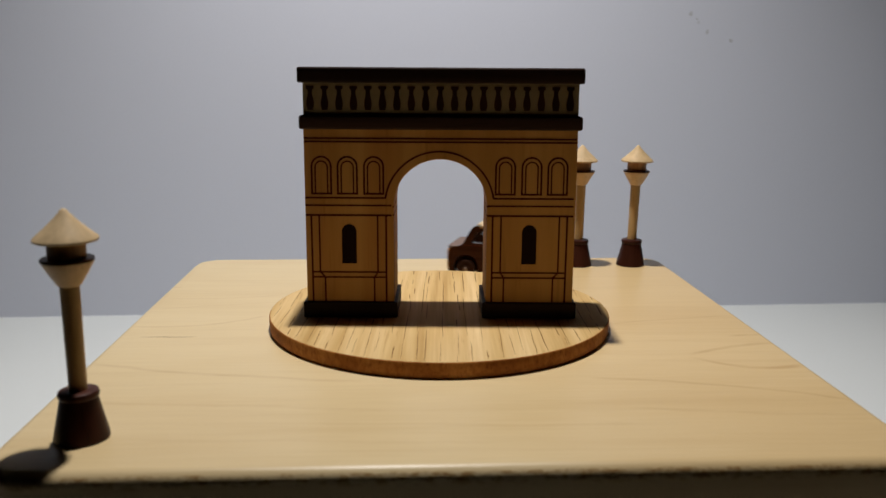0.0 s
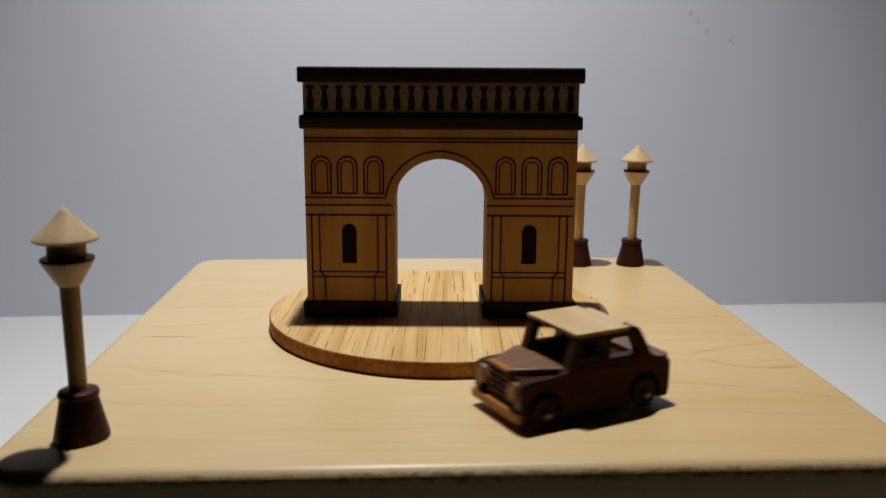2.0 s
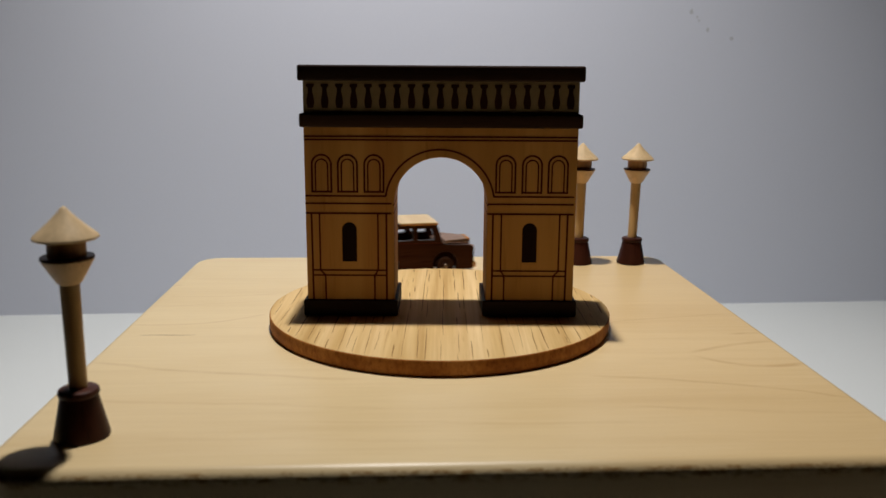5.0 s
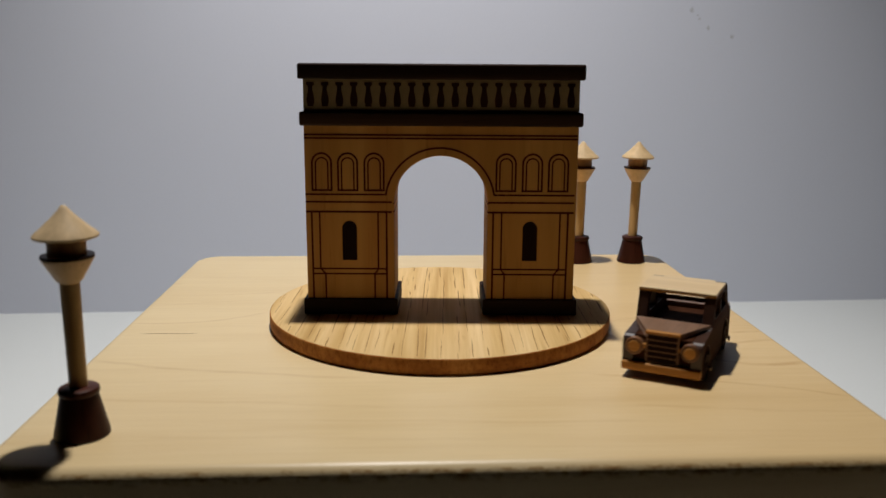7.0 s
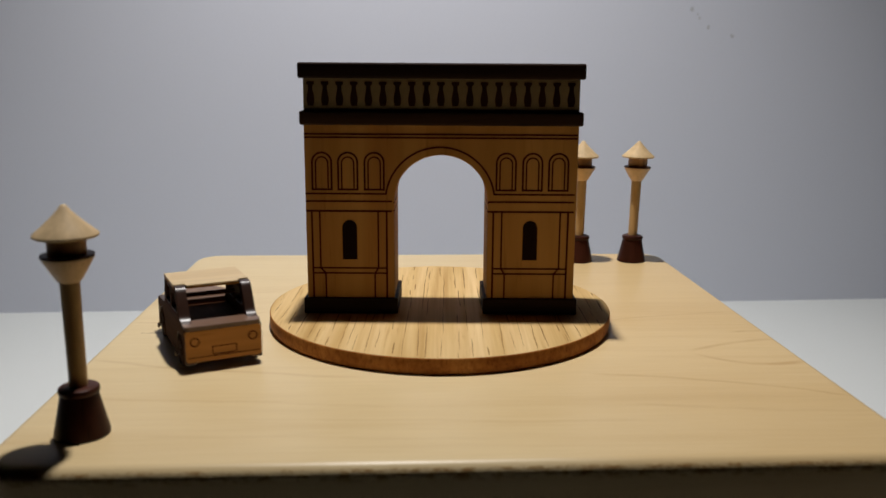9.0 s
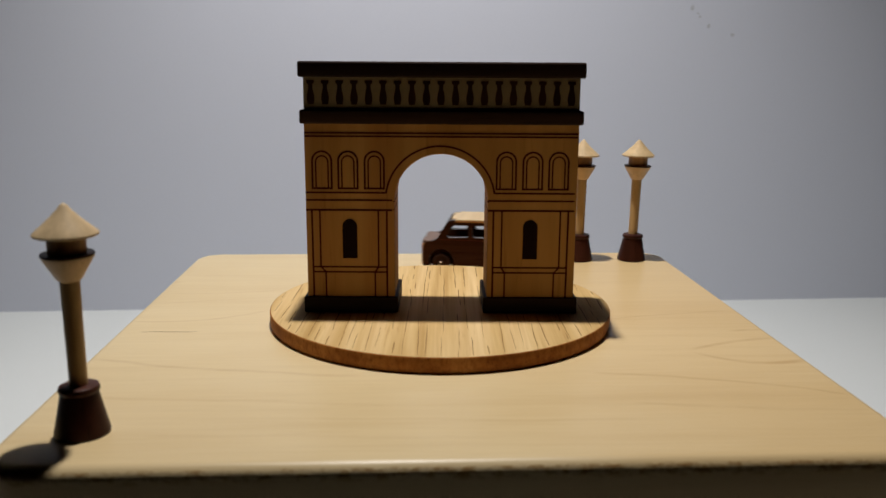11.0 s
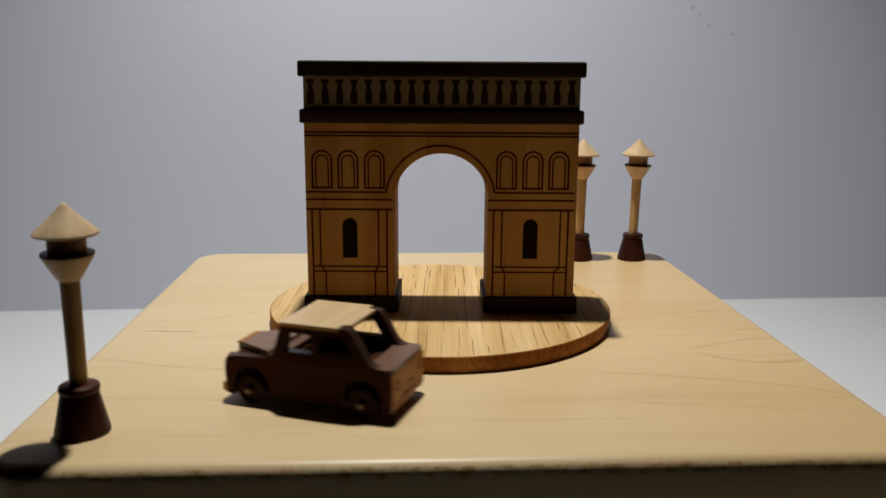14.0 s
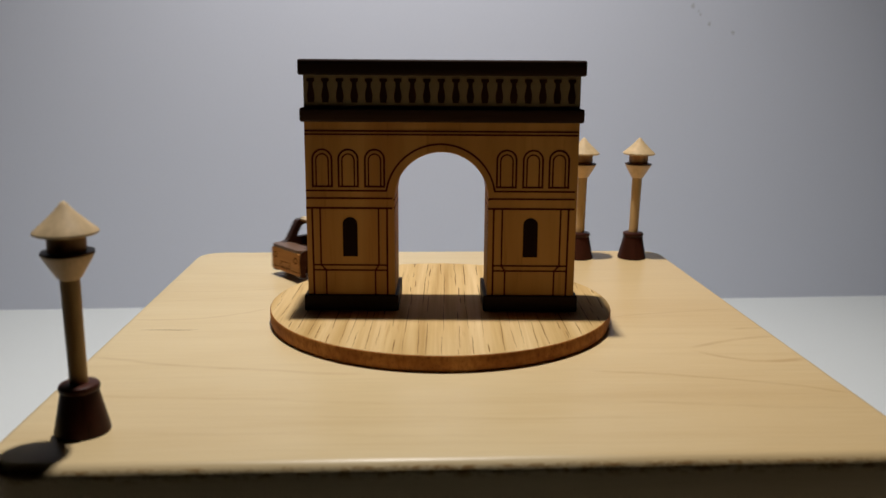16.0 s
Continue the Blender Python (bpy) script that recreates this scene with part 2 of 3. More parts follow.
def lathe(profile, steps=40):
    """A turned piece: (radius, height) from the bottom up."""
    bm = bmesh.new()
    rings = []
    for r, z in profile:
        if r < 1e-4:
            rings.append([bm.verts.new((0, 0, z))])
        else:
            rings.append([bm.verts.new((r * math.cos(math.tau * i / steps), r * math.sin(math.tau * i / steps), z)) for i in range(steps)])
    for a, b in zip(rings, rings[1:]):
        for i in range(steps):
            j = (i + 1) % steps
            q = [a[i % len(a)], a[j % len(a)], b[j % len(b)], b[i % len(b)]]
            q = [v for k, v in enumerate(q) if v not in q[:k]]
            if len(q) > 2:
                bm.faces.new(q)
    for ring in (rings[0], rings[-1]):
        if len(ring) > 2:
            bm.faces.new(ring)
    return bm


def arc(cx, cz, r, a0, a1, n):
    return [(cx + r * math.cos(radians(a0 + (a1 - a0) * i / n)), cz + r * math.sin(radians(a0 + (a1 - a0) * i / n))) for i in range(n + 1)]


def sheet(loops, y0, y1, round_by=0.0, segments=1):
    """A board cut from an outline in x and z, with holes, between two planes of y."""
    bm = bmesh.new()
    edges = []
    for loop in loops:
        vs = [bm.verts.new((x, y0, z)) for x, z in loop]
        edges += [bm.edges.new((vs[i], vs[(i + 1) % len(vs)])) for i in range(len(vs))]
    bmesh.ops.triangle_fill(bm, use_beauty=True, use_dissolve=False, edges=edges)
    got = bmesh.ops.extrude_face_region(bm, geom=list(bm.faces))
    bmesh.ops.translate(bm, vec=(0, y1 - y0, 0), verts=[g for g in got["geom"] if isinstance(g, bmesh.types.BMVert)])
    return soften(bm, round_by, 40, segments)


def stroke(points, width, y0, y1, closed=False):
    """A burnt line along points in x and z, a fifth wider than the tool that drew it."""
    bm = bmesh.new()
    n = len(points)
    left, right = [], []
    for i in range(n):
        p = Vector(points[i])
        a = Vector(points[(i - 1) % n]) if closed or i else None
        b = Vector(points[(i + 1) % n]) if closed or i < n - 1 else None
        d1 = (p - a).normalized() if a else (b - p).normalized()
        d2 = (b - p).normalized() if b else d1
        t = (d1 + d2).normalized()
        nrm = Vector((-t.y, t.x)) * (width * 0.6 / max(0.5, t.dot(d1)))
        left.append(p + nrm)
        right.append(p - nrm)
    rows = []
    for l, r in zip(left, right):
        rows.append([bm.verts.new((q.x, y, q.y)) for q, y in ((l, y0), (r, y0), (r, y1), (l, y1))])
    for i in range(n if closed else n - 1):
        a, b = rows[i], rows[(i + 1) % n]
        for k in range(4):
            bm.faces.new((a[k], a[(k + 1) % 4], b[(k + 1) % 4], b[k]))
    if not closed:
        bm.faces.new(rows[0])
        bm.faces.new(rows[-1])
    return bm


def rounded(x0, x1, y0, y1, r, n=8):
    out = []
    for cx, cy, a in ((x1 - r, y1 - r, 0), (x0 + r, y1 - r, 90), (x0 + r, y0 + r, 180), (x1 - r, y0 + r, 270)):
        out += arc(cx, cy, r, a, a + 90, n)
    return out


def cushion(x0, x1, y0, y1, corner, z0, z1, edge, steps=6):
    """A flat board with round corners in plan and a rounded rim above and below."""
    bm = bmesh.new()
    levels = [(z0 + edge * (1 - math.sin(a)), edge * (1 - math.cos(a))) for a in (math.pi / 2 * (steps - i) / steps for i in range(steps + 1))]
    levels += [(z1 - edge * (1 - math.sin(a)), edge * (1 - math.cos(a))) for a in (math.pi / 2 * i / steps for i in range(steps + 1))]
    rings = []
    for z, inset in levels:
        rings.append([bm.verts.new((x, y, z)) for x, y in rounded(x0 + inset, x1 - inset, y0 + inset, y1 - inset, corner - inset, 10)])
    for a, b in zip(rings, rings[1:]):
        n = len(a)
        for i in range(n):
            bm.faces.new((a[i], a[(i + 1) % n], b[(i + 1) % n], b[i]))
    bm.faces.new(rings[0])
    bm.faces.new(rings[-1])
    return bm


def curved(points, r, closed=False):
    """The same run of points with its corners rounded."""
    out, n = [], len(points)
    for i, p in enumerate(points):
        if not closed and i in (0, n - 1):
            out.append(p)
            continue
        p, a, b = Vector(p), Vector(points[i - 1]), Vector(points[(i + 1) % n])
        a = p + (a - p).normalized() * min(r, (a - p).length * 0.45)
        b = p + (b - p).normalized() * min(r, (b - p).length * 0.45)
        out += [tuple(a * (1 - u) ** 2 + p * 2 * u * (1 - u) + b * u * u) for u in (0.0, 0.25, 0.5, 0.75, 1.0)]
    return out


def upright(bm):
    """Turn a board cut in x and z so that it lies flat: z becomes y, and its thickness becomes height."""
    for v in bm.verts:
        v.co = Vector((v.co.x, v.co.z, v.co.y))
    return bm


def crosswise(bm):
    """Turn a board cut in x and z so that its outline stands across y and its thickness runs along x."""
    for v in bm.verts:
        v.co = Vector((v.co.y, v.co.x, v.co.z))
    return bm


# ---- the room ----
BOX_H = 45.0


def slab(name, x0, x1, y0, y1, z0, z1, mat, label="", category=""):
    ob = part(name, block(x0, x1, y0, y1, z0, z1, 0), mat)
    return tagged(ob, label, category, "", "structure")


slab("table_top", -560, 560, -86, 260, -BOX_H - 25, -BOX_H, TABLE, "smooth white laminate tabletop under the wooden box", "tabletop")
wall = slab("wall_back", -760, 760, 0, 60, -750, 720, WALL, "plain pale blue-grey painted wall behind the table", "wall")
wall.matrix_basis = pose(0, 0.1686, 0, 0, 0, 4.75)
# unseen walls, ceiling and floor, added to close the set and limit bounced light
slab("wall_left", -760, -700, -800, 260, -750, 720, DARK_SHELL, "plain near-black wall added out of view", "wall")
slab("wall_right", 700, 760, -800, 260, -750, 720, DARK_SHELL, "plain near-black wall added out of view", "wall")
slab("wall_front", -760, 760, -860, -800, -750, 720, DARK_SHELL, "plain near-black wall added behind the camera", "wall")
slab("ceiling", -760, 760, -860, 300, 720, 780, DARK_SHELL, "plain near-black ceiling added out of view", "ceiling")
slab("floor", -760, 760, -860, 300, -810, -750, DARK_SHELL, "plain near-black floor added out of view", "floor")

# small scuffs on the wall paint
SCUFF = plain_paint("scuff_mark", (0.50, 0.515, 0.56), 0.9, 0.05, 200)
for x, z, r in ((92.0, 66.5, 0.7), (94.3, 64.6, 0.35), (95.0, 63.4, 0.42), (98.6, 60.1, 0.6), (107.8, 57.0, 0.65)):
    blot = [(r * (1 + 0.3 * math.sin(3 * a + x)) * math.cos(a), r * (1.2 + 0.25 * math.cos(2 * a + z)) * math.sin(a)) for a in (math.tau * i / 20 for i in range(20))]
    scuff = part("scuff", sheet([blot], -0.05, 0.2), SCUFF, wall, "faint grey scuff on the paint")
    scuff.location = (x * MM, 0, z * MM)

# ---- the box ----


def wooden_box():
    box = new("music_box")
    tagged(box, "pale maple wooden music box with rounded corners, on a white tabletop", "music box")
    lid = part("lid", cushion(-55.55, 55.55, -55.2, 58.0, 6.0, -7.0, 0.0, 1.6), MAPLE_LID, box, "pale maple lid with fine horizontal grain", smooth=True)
    fissure = [(-4.7 + 0.235 * i, 0.12 * math.sin(math.pi * i / 40) ** 0.7 + 0.1 * math.sin(i * 0.16)) for i in range(41)] + [(4.7 - 0.235 * i, -0.10 * math.sin(math.pi * i / 40) ** 0.7 + 0.1 * math.sin((40 - i) * 0.16)) for i in range(1, 40)]
    crack = part("grain_streak", upright(sheet([fissure], -0.05, 0.012)), STREAK, lid, "short dark mineral streak in the grain")
    crack.location = (-46.5 * MM, -4.8 * MM, 0)
    lo, hi = -BOX_H, -7.0
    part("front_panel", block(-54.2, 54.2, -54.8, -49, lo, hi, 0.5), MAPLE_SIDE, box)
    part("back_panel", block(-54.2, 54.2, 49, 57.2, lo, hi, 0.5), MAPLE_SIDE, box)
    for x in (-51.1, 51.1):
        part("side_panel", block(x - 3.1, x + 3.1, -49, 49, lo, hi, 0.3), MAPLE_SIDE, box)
    box.matrix_basis = pose(0.00064, -0.00306, 0, 0, 0, 2.9)
    return box


def round_plate():
    bm = lathe([(29.62, 0.0), (29.78, 0.15), (29.9, 0.6), (29.93, 1.0), (29.93, 2.40), (29.86, 2.53), (29.76, 2.57)], 120)
    for f in bm.faces:
        f.material_index = 0 if f.calc_center_median().z > 2.56 else 1
    plate = part("round_plate", bm, [OAK, OAK_EDGE], smooth=True)
    rng = random.Random(7)
    bm = bmesh.new()
    x = -28.9
    while x < 29.0:
        reach = math.sqrt(29.5**2 - x * x)
        y = -reach + rng.uniform(-2.0, 3.0)
        while y < reach - 0.8:
            size = rng.choice((4.0, 7.0, 10.0, 15.0, 20.0)) * rng.uniform(0.8, 1.2)
            wide = rng.uniform(0.045, 0.12) * (0.9 if size > 8 else 1.1)
            lean, wave, turn = rng.uniform(-0.02, 0.02), rng.uniform(0.0, 0.06), rng.uniform(0, 6)
            at = x + rng.uniform(-0.55, 0.55)
            rows = []
            for k in range(17):
                u = k / 16
                yy = y + size * u
                cx = at + lean * size * u + wave * math.sin(turn + yy * 0.7)
                w = wide * math.sin(math.pi * (0.06 + 0.88 * u)) ** 0.6 * rng.uniform(0.75, 1.2)
                if math.hypot(abs(cx) + w, yy) > 29.7:
                    continue
                rows.append([bm.verts.new((cx + q * w, yy, z)) for q, z in ((-1, 2.55), (-0.8, 2.582), (0.8, 2.582), (1, 2.55))])
            for r0, r1 in zip(rows, rows[1:]):
                for k in range(3):
                    bm.faces.new((r0[k], r0[k + 1], r1[k + 1], r1[k]))
            y += size + rng.choice((0.5, 1.5, 3.0, 6.0)) * rng.uniform(0.7, 1.3)
        x += rng.uniform(1.3, 2.9)
    tagged(part("open_grain", bm, OAK_PORE, plate, "dark slits of open oak grain"), kind="stuff")
    return tagged(plate, "round oak plate with dark open grain, set on the box lid", "plate")


# ---- the arch ----
HALF, FRONT, BACK, GAP = 22.68, -6.13, 5.93, 7.84
Z0 = 2.57


def triumphal_arch():
    arch = new("triumphal_arch")
    tagged(arch, "toy wooden triumphal arch with burnt line drawing and dark cornices", "model arch")
    outline = [(-HALF, 5.0), (-GAP, 5.0)] + arc(0, 21.85, GAP, 180, 0, 36) + [(GAP, 5.0), (HALF, 5.0), (HALF, 34.7), (-HALF, 34.7)]
    part("body", sheet([outline], FRONT, BACK, 0.12), ARCH_WOOD, arch, "honey-coloured beech body pierced by a round arch")
    part("attic", block(-HALF + 0.05, HALF - 0.05, FRONT + 0.05, BACK - 0.05, 36.7, 42.2, 0.1), ATTIC_WOOD, arch, "pale attic block behind the balusters")
    part("lower_cornice", block(-HALF - 0.65, HALF + 0.65, FRONT - 0.65, BACK + 0.65, 34.57, 36.84, 0.35, 3), EBONY, arch, "dark wenge cornice", smooth=True)
    part("top_slab", block(-HALF - 0.75, HALF + 0.75, FRONT - 0.75, BACK + 0.75, 42.08, 44.62, 0.35, 3), EBONY, arch, "dark wenge top slab", smooth=True)
    for s in (-1, 1):
        x0, x1 = sorted((s * (HALF + 0.6), s * (GAP - 0.6)))
        part("plinth", block(x0, x1, FRONT - 0.6, BACK + 0.6, Z0, 5.3, 0.2), EBONY, arch, "dark wenge plinth")
    # balusters burnt into the attic
    half = [(0.62, 41.6), (0.62, 41.15), (0.36, 40.95), (0.34, 40.3), (0.50, 39.6), (0.62, 38.9), (0.60, 38.3), (0.48, 38.0), (0.52, 37.7)]
    shape = half + [(-x, z) for x, z in reversed(half)]
    shared = None
    for i in range(19):
        if shared is None:
            shared = part("baluster", sheet([shape], FRONT - 0.07, FRONT + 0.3), SCORCHED, arch)
            ob = shared
        else:
            ob = new("baluster", shared.data)
            ob.parent = arch
        ob.location = ((-21.42 + i * 2.367) * MM, 0, 0)
    y0, y1 = FRONT - 0.05, FRONT + 0.2
    line = lambda pts, w=0.24, name="burnt_line": part(name, stroke(pts, w, y0, y1), BURNT, arch)
    for z in (33.1, 32.54):
        line([(0.2 - HALF, z), (HALF, z)], 0.24)
    part("burnt_line", stroke(arc(0, 21.85, 9.15, 171.6, 8.4, 40), 0.26, y0, y1), BURNT, arch)
    for s in (-1, 1):
        line([(s * (HALF - 0.2), 23.19), (s * 8.95, 23.19)])
        line([(s * (HALF - 0.2), 21.92), (s * 8.05, 21.92)])
        line([(s * (HALF - 0.2), 20.26), (s * 8.05, 20.26)], 0.27)
        line([(s * 21.53, 20.26), (s * 21.47, 5.3)], 0.26)
        line([(s * 8.96, 20.26), (s * 8.96, 5.3)], 0.26)
        line([(s * 20.2, 20.26), (s * 20.2, 10.47), (s * 19.37, 9.58), (s * 19.35, 5.3)], 0.22)
        line([(s * 10.39, 20.26), (s * 10.39, 10.47), (s * 11.0, 9.58), (s * 11.0, 5.3)], 0.22)
        line([(s * 21.5, 10.47), (s * 8.96, 10.47)], 0.22)
        line([(s * 21.5, 9.58), (s * 8.96, 9.58)], 0.22)
        # the doorway is a near-black panel set on the front face
        door = [(s * 15.2 - 1.24, 11.97), (s * 15.2 + 1.24, 11.97)] + arc(s * 15.2, 17.49, 1.24, 0, 180, 12)
        part("doorway", sheet([door], FRONT - 0.06, FRONT + 0.3), NEAR_BLACK, arch, "narrow round-topped doorway, a near-black panel on the face")
        for c in (19.69, 15.37, 10.98):
            cx = s * c
            niche = part("niche", stroke([(cx - 1.6, 23.9), (cx + 1.6, 23.9)] + arc(cx, 28.45, 1.6, 0, 180, 14), 0.26, y0, y1, True), BURNT, arch, "round-topped niche drawn in burnt lines")
            part("inner_line", stroke([(cx + 1.02, 23.95), (cx + 1.02, 28.3)] + arc(cx, 28.3, 1.02, 0, 180, 10)[1:-1] + [(cx - 1.02, 28.3), (cx - 1.02, 23.95)], 0.2, y0, y1), BURNT, niche)
        # line down the reveal
        for y in (BACK - 1.0, FRONT + 1.3):
            x = s * (GAP - 0.02)
            part("reveal_line", block(min(x, x + s * 0.2), max(x, x + s * 0.2), y - 0.12, y + 0.12, 5.35, 20.3, 0), BURNT, arch)
        for z in (20.33, 21.7):
            x = s * (GAP - 0.02)
            part("reveal_line", block(min(x, x + s * 0.2), max(x, x + s * 0.2), FRONT, BACK - 1, z - 0.1, z + 0.1, 0), BURNT, arch)
    arch.location.x = 0.08 * MM
    # the drawing sits a little off the middle of the block
    for ob in arch.children:
        if ob.name.split(".")[0] in ("burnt_line", "niche", "doorway"):
            ob.location.x -= 0.16 * MM
    return arch


# ---- the street lamps ----


def street_lamp():
    lamp = new("street_lamp")
    tagged(lamp, "turned wooden toy street lamp with pale cone roof, dark base", "street lamp", "street lamps on the box")
    part("base", lathe([(3.05, 0.0), (3.25, 0.12), (3.22, 0.5), (2.75, 2.6), (2.30, 4.7), (2.2, 5.2)]), LAMP_DARK, lamp, "dark rosewood flared base", smooth=True)
    part("collar", lathe([(1.6, 5.1), (2.1, 5.15), (2.36, 5.42), (2.40, 5.75), (2.28, 6.05), (1.9, 6.22), (1.0, 6.25)]), LAMP_DARK, lamp, "rounded rosewood collar", smooth=True)
    part("pole", lathe([(1.06, 6.0), (1.08, 12.0), (1.14, 19.4)], 28), LAMP_POLE, lamp, smooth=True)
    part("bowl", lathe([(1.15, 18.95), (1.45, 19.2), (2.90, 21.75), (2.98, 21.95), (2.95, 22.2), (2.0, 22.25)]), LAMP_PALE, lamp, "pale inverted cone below the lantern", smooth=True)
    part("rim", lathe([(2.0, 22.05), (2.99, 21.99), (3.02, 22.12), (2.97, 22.28), (2.0, 22.32)]), LAMP_DARK, lamp, "thin dark rim", smooth=True)
    part("lantern", lathe([(2.1, 22.2), (2.15, 22.3), (2.15, 24.35), (2.1, 24.4)]), LAMP_BAND, lamp, "dark walnut lantern drum", smooth=True)
    part("roof", lathe([(2.0, 24.2), (3.42, 24.26), (3.64, 24.4), (3.66, 24.58), (3.52, 24.78), (2.55, 25.62), (1.40, 26.72), (0.72, 27.46), (0.48, 27.80), (0.26, 28.03), (0.0, 28.12)], 48), LAMP_ROOF, lamp, "pale turned cone roof", smooth=True)
    return lamp


# ---- the car ----
WHEEL_R, AXLE_X, AXLE_Z = 1.92, 7.8, 1.92
FRONT_X = {1: 8.1, -1: 5.3}  # the right front wheel sits further back


def toy_car():
    car = new("toy_car")
    tagged(car, "small walnut toy car with a pale maple roof, circling the arch", "toy car")
    # side boards with wheel arches and two windows each; behind the roof they rise as rounded pillars
    low = 0.6
    above = curved([(11.85, 3.4), (11.85, 5.9), (7.6, 6.05)], 1.5) + curved([(6.5, 6.15), (5.1, 6.3), (4.75, 6.5), (3.5, 10.62)], 0.4)
    above += [(-4.72, 10.62), (-4.72, 11.06)] + curved([(-5.2, 11.08), (-6.3, 10.95), (-7.4, 9.2), (-8.75, 6.7), (-11.7, 5.95), (-11.92, 4.0)], 0.8)
    rear_win = curved([(-6.7, 7.3), (-1.8, 7.3), (-1.8, 9.9), (-5.25, 9.9)], 0.55, True)
    front_win = curved([(-0.95, 7.3), (3.15, 7.3), (2.5, 9.9), (-0.95, 9.9)], 0.5, True)
    for s in (-1, 1):
        fx = FRONT_X[s]
        outline = ([(-11.8, low), (-AXLE_X - 2.55, low)] + arc(-AXLE_X, AXLE_Z, 2.7, 209, -29, 14) + [(-AXLE_X + 2.55, low), (fx - 2.55, low)]
                   + arc(fx, AXLE_Z, 2.7, 209, -29, 14) + [(fx + 2.55, low), (11.7, low)] + above)
        a, b = sorted((s * 5.65, s * 4.1))
        bm = sheet([outline, rear_win, front_win], a, b, 0.14)
        bm.normal_update()
        for f in bm.faces:
            f.material_index = 0 if abs(f.normal.y) > 0.9 else 1
        side = part("side_board", bm, [WALNUT, WALNUT_EDGE], car, "dark walnut side board with two windows and polished edges")
        part("waist_line", stroke([(-8.6, 6.75), (4.6, 6.6)], 0.16, min(s * 5.5, s * 5.7), max(s * 5.5, s * 5.7)), BURNT, side)
    part("chassis", block(-11.3, 10.9, -4.1, 4.1, 1.0, 4.6, 0.1), WALNUT, car)
    part("cabin_floor", block(-8.8, 4.0, -4.1, 4.1, 4.5, 5.5, 0.1), WALNUT, car)
    part("seat_bar", block(-2.4, -1.6, -4.1, 4.1, 8.4, 9.0, 0.12), WALNUT, car, "dark bar across the cabin")
    # roof with two notches at the back, where the pillars come up
    roof = [(3.69, -5.7), (3.69, 5.7), (-4.66, 5.72), (-4.66, 4.05), (-5.75, 3.95), (-5.75, -3.95), (-4.66, -4.05), (-4.66, -5.72)]
    part("roof", upright(sheet([roof], 10.92, 11.22, 0.12, 2)), CAR_MAPLE, car, "pale maple roof board")
    part("roof_rail", upright(sheet([roof], 10.63, 10.915, 0.06)), CAR_CHERRY, car, "reddish veneer under the roof")
    # bonnet: wide at the windscreen, narrow at the grille, with a polished ledge behind it
    bm = bmesh.new()
    q = [(5.3, 5.5, 6.5), (5.3, -5.5, 6.5), (11.2, -2.45, 5.9), (11.2, 2.45, 5.9), (5.3, 5.5, 7.05), (5.3, -5.5, 7.05), (11.2, -2.45, 6.8), (11.2, 2.45, 6.8)]
    vs = [bm.verts.new(p) for p in q]
    for f in ((0, 1, 2, 3), (4, 5, 6, 7), (0, 1, 5, 4), (1, 2, 6, 5), (2, 3, 7, 6), (3, 0, 4, 7)):
        bm.faces.new([vs[i] for i in f])
    part("bonnet", soften(bm, 0.12), BONNET_WOOD, car, "tapering walnut bonnet")
    part("cowl", block(3.9, 5.5, -4.1, 4.1, 5.2, 6.45, 0.15), WALNUT_TOP, car, "polished ledge below the windscreen")
    part("front_block", block(4.0, 11.0, -4.1, 4.1, 4.5, 5.95, 0.1), WALNUT, car)
    part("front_board", block(10.6, 11.25, -5.5, 5.5, 1.2, 5.2, 0.15), WALNUT, car)
    # grille
    grille = part("grille", block(11.0, 11.65, -2.4, 2.4, 1.95, 6.5, 0.1), CAR_GRILLE, car, "brown wooden grille with dark slots")
    part("grille_top", block(10.9, 11.75, -2.5, 2.5, 6.42, 6.86, 0.16), CAR_CHERRY, grille, "pale wooden strip")
    # near-black blocks on the face; the shade of the gaps is in their colour
    for i in range(5):
        z = 2.35 + i * 0.82
        part("slot", block(11.3, 11.70, -2.08, 2.08, z, z + 0.64, 0.05), NEAR_BLACK, grille)
    for s in (-1, 1):
        lamp = part("headlight", crosswise(lathe_x(1.32, 11.2, 12.05)), CAR_GRILLE, car, "round brown wooden headlight with a paler face", smooth=True)
        lamp.location = (0, s * 3.95 * MM, 4.4 * MM)
        lens = part("lens", crosswise(lathe_x(0.88, 11.9, 12.16)), CAR_CHERRY, lamp, smooth=True)
        peg = part("side_light", crosswise(lathe_x(0.38, 11.2, 11.75, 16)), CAR_CHERRY, car, smooth=True)
        peg.location = (0, s * 2.62 * MM, 4.5 * MM)
    part("front_bumper", block(11.2, 12.36, -5.65, 5.65, 0.78, 2.1, 0.28, 3), CAR_CHERRY, car, "pale wooden front bumper", smooth=True)
    # tail
    part("boot_lid", upright(sheet([rounded(-12.0, -8.3, -5.6, 5.6, 0.9)], 5.75, 6.4, 0.14, 2)), WALNUT_TOP, car, "walnut boot lid")
    tail = part("tail_board", crosswise(sheet([rounded(-5.58, 5.58, 1.03, 5.75, 0.5)], -12.05, -11.35, 0.1)), CAR_CHERRY, car, "light cherry tail board with burnt outlines")
    for s in (-1, 1):
        part("tail_lamp", crosswise(stroke(arc(s * 4.25, 4.1, 0.62, 0, 345, 20), 0.16, -12.08, -11.95, True)), BURNT, tail)
    part("plate_frame", crosswise(stroke([(-1.75, 2.0), (1.75, 2.0), (1.75, 3.15), (-1.75, 3.15)], 0.13, -12.08, -11.95, True)), BURNT, tail)
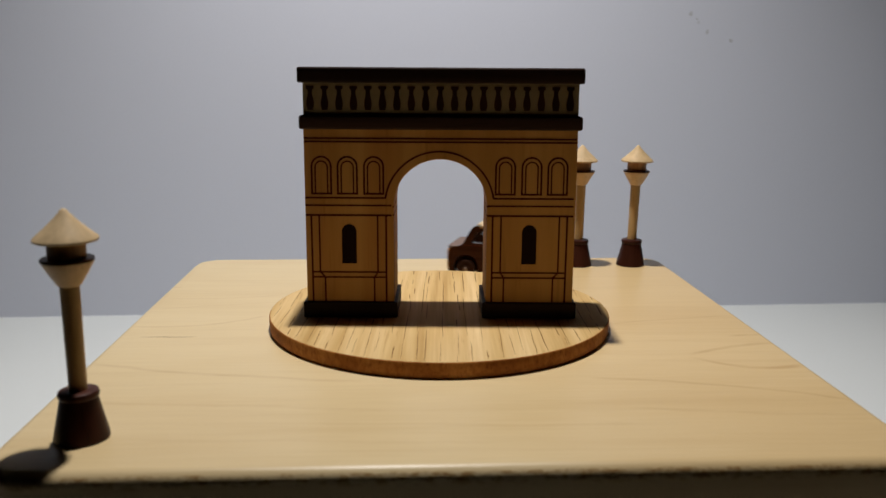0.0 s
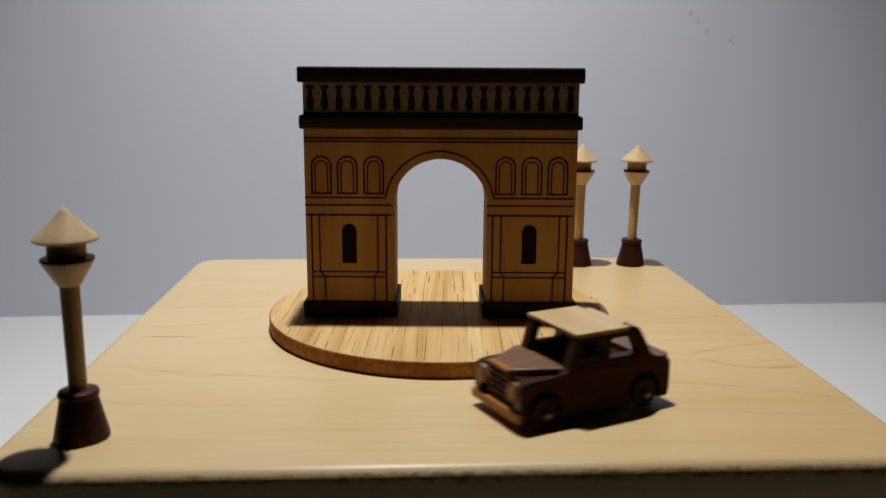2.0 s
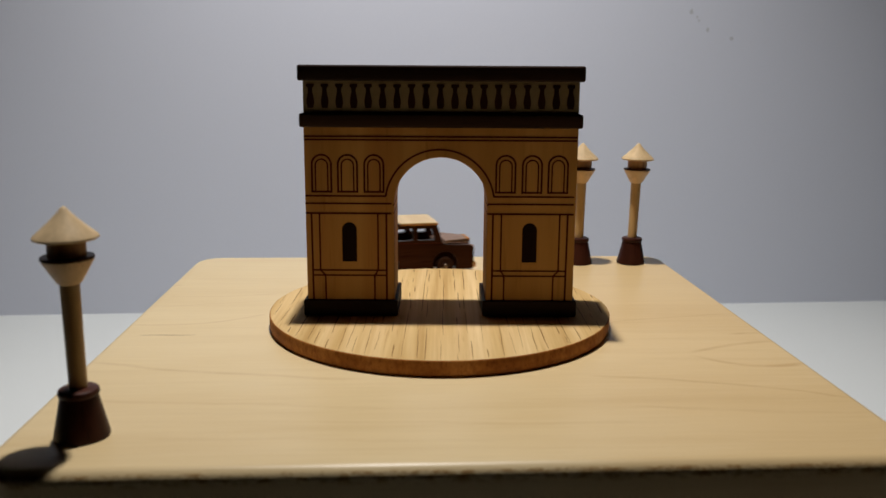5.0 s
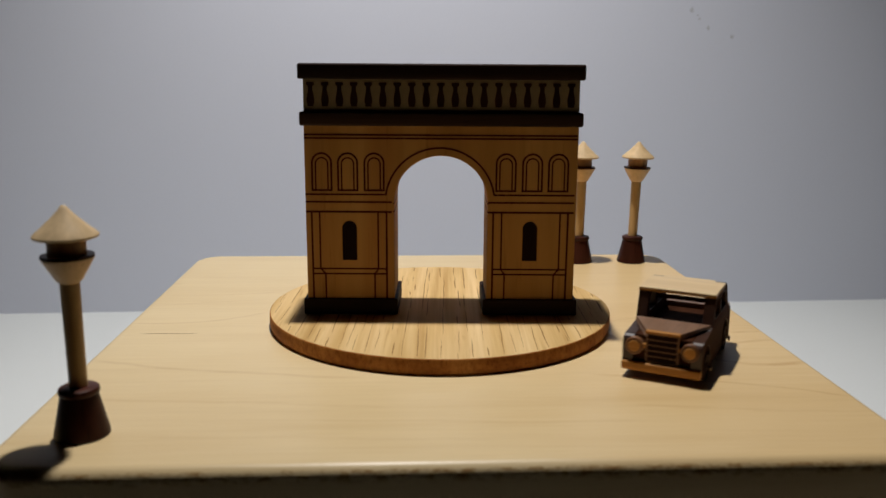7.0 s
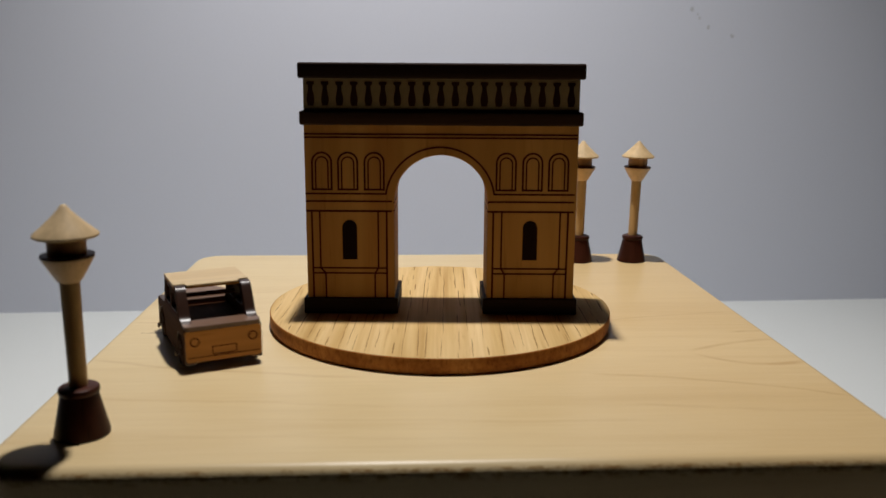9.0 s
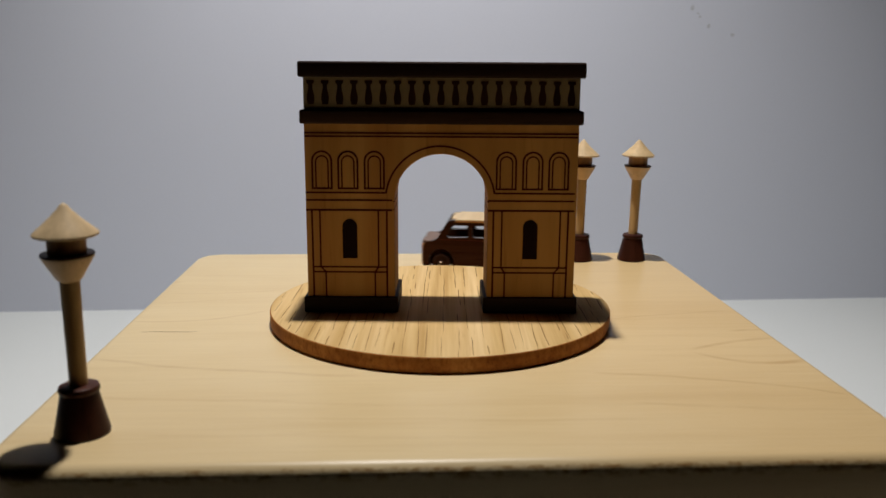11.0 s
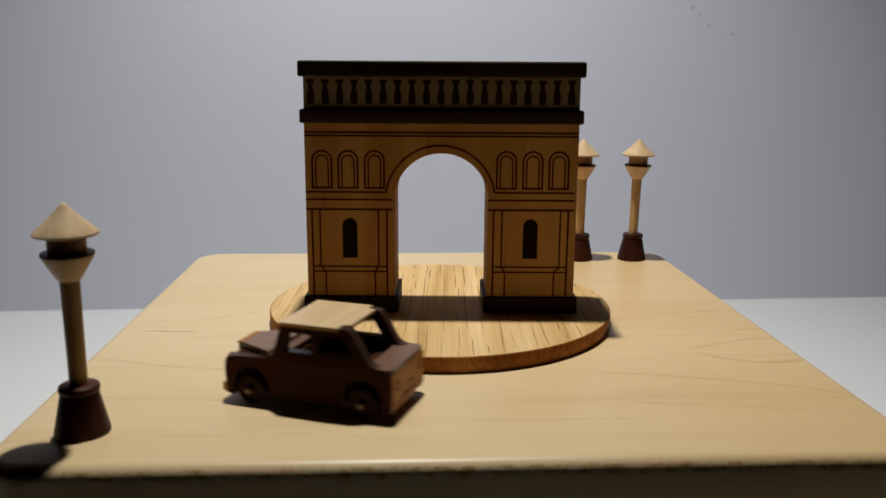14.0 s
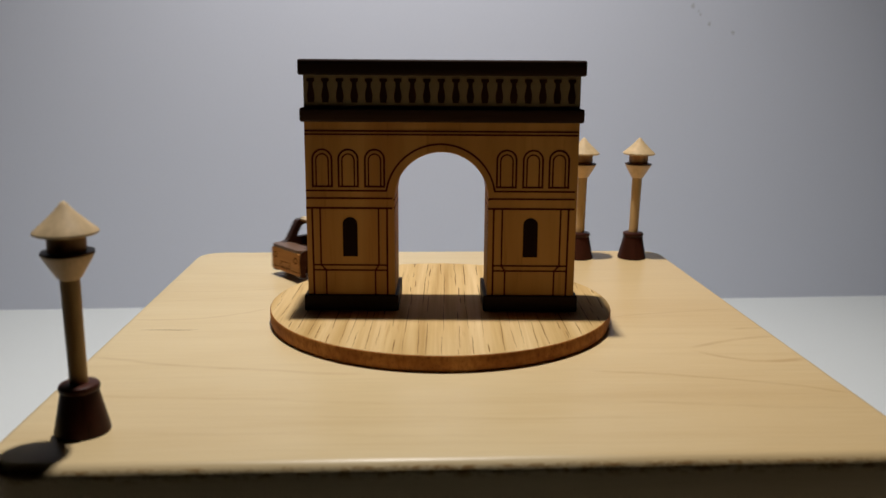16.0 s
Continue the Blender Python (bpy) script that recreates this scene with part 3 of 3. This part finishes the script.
    part("burnt_line", crosswise(stroke([(-5.35, 1.75), (5.35, 1.75)], 0.12, -12.08, -11.95)), BURNT, tail)
    for ob in car.children:
        ob.location.z += 0.4 * MM
    wheels = []
    for front in (False, True):
        for s in (-1, 1):
            x = FRONT_X[s] if front else -AXLE_X
            wheel = part("wheel", across(lathe([(1.0, -0.55), (1.85, -0.55), (WHEEL_R, -0.4), (WHEEL_R, 0.4), (1.88, 0.53), (1.62, 0.56), (1.52, 0.42), (0.7, 0.42), (0.6, 0.6), (0.3, 0.62)], 28), s), CAR_WHEEL, car, "turned walnut wheel", smooth=True)
            part("axle_pin", across(lathe([(0.13, 0.3), (0.15, 1.0), (0.40, 1.02), (0.46, 1.16), (0.34, 1.32), (0.0, 1.38)], 14), s), PIN, wheel, "small brass axle pin", smooth=True)
            wheel.location = (x * MM, s * 5.15 * MM, AXLE_Z * MM)
            wheels.append(wheel)
    return car, wheels


def across(bm, s):
    """Turn a lathe piece so that its axle points to the side."""
    for v in bm.verts:
        v.co = Vector((v.co.x, s * v.co.z, v.co.y))
    return bm


def lathe_x(r, x0, x1, steps=28):
    """A round stud between two places on its axle, slightly rounded at its face."""
    bm = lathe([(r, x0), (r, x1 - 0.15), (r - 0.1, x1 - 0.03), (r - 0.22, x1)], steps)
    for v in bm.verts:
        v.co = Vector((v.co.x, v.co.z, v.co.y))
    return bm


wooden_box()
round_plate()
triumphal_arch()
lamp = street_lamp()
lamp.matrix_basis = pose(-0.0431, -0.0506, 0)
for x, y, tilt in ((44.75, 48.2, 1.1), (32.25, 47.7, 0.4)):
    copy_thing(lamp, pose(x * MM, y * MM, 0, 0, tilt, 0) @ pose(0, 0, 0, 0, 0, x * 3))
car, wheels = toy_car()

# ---- the car's round: angle about the ring's centre, by the clock ----
RING_X, RING_Y, RING_R = 0.87, -1.1, 41.7
# by the angle: the radius of the round in millimetres, and the degrees by which the nose turns in
DRIFT = [(-360, 41.1, 2.4), (-342, 41.2, 1.9), (-326, 41.1, 2.6), (-270, 41.6, 4.2), (-236, 42.2, 5.0), (-211, 42.6, 6.1), (-194, 42.2, 6.0), (-167, 41.1, 5.0),
         (-132, 40.4, 6.4), (-98, 40.85, 4.6), (-64, 41.1, 2.8), (-28, 41.3, 1.5), (0, 41.1, 2.4)]


def drift_at(angle):
    a = -((-angle) % 360)
    for (a0, r0, s0), (a1, r1, s1) in zip(DRIFT, DRIFT[1:]):
        if a <= a1:
            u = (a - a0) / (a1 - a0)
            u = u * u * (3 - 2 * u)
            return r0 + (r1 - r0) * u, s0 + (s1 - s0) * u


ROUND = [(0.0, 70.5), (0.5, 35.5), (1.0, 1.1), (1.5, -33.1), (2.0, -65.4), (2.5, -98.3), (3.0, -131.4), (3.5, -164.3), (4.0, -197.4), (7.0, -388.7), (7.5, -419.8), (8.0, -452.9),
         (8.5, -485.2), (9.0, -518.2), (12.0, -701.8), (12.5, -734.7), (13.0, -766.9), (13.5, -801.0), (14.0, -833.5), (14.5, -864.7), (15.0, -895.2), (15.3, -913.8), (16.0, -955.1)]


def angle_at(t):
    """Smooth curve through ROUND."""
    ts = [r[0] for r in ROUND]
    i = max(1, min(len(ts) - 1, next((k for k, v in enumerate(ts) if v >= t), len(ts) - 1)))

    def slope(k):
        a, b = max(0, k - 1), min(len(ts) - 1, k + 1)
        return (ROUND[b][1] - ROUND[a][1]) / (ts[b] - ts[a])
    h = ts[i] - ts[i - 1]
    u = (t - ts[i - 1]) / h
    return ((2 * u**3 - 3 * u**2 + 1) * ROUND[i - 1][1] + (u**3 - 2 * u**2 + u) * h * slope(i - 1)
            + (3 * u**2 - 2 * u**3) * ROUND[i][1] + (u**3 - u**2) * h * slope(i))


def motions():
    rows = []
    for k in range(65):
        t = k / 4
        a = angle_at(t)
        r, slip = drift_at(a)
        rows.append((t, pose((RING_X + r * math.cos(radians(a))) * MM, (RING_Y + r * math.sin(radians(a))) * MM, 0, 0, 0, a - 90 + slip)))
    walk(car, rows)
    for wheel in wheels:
        side = wheel.location.copy()
        spun = []
        for k in range(241):
            t = k / 15
            roll = radians(angle_at(0) - angle_at(t)) * RING_R / WHEEL_R
            spun.append((t, Matrix.Translation(side) @ Matrix.Rotation(roll, 4, "Y")))
        walk(wheel, spun)


motions()
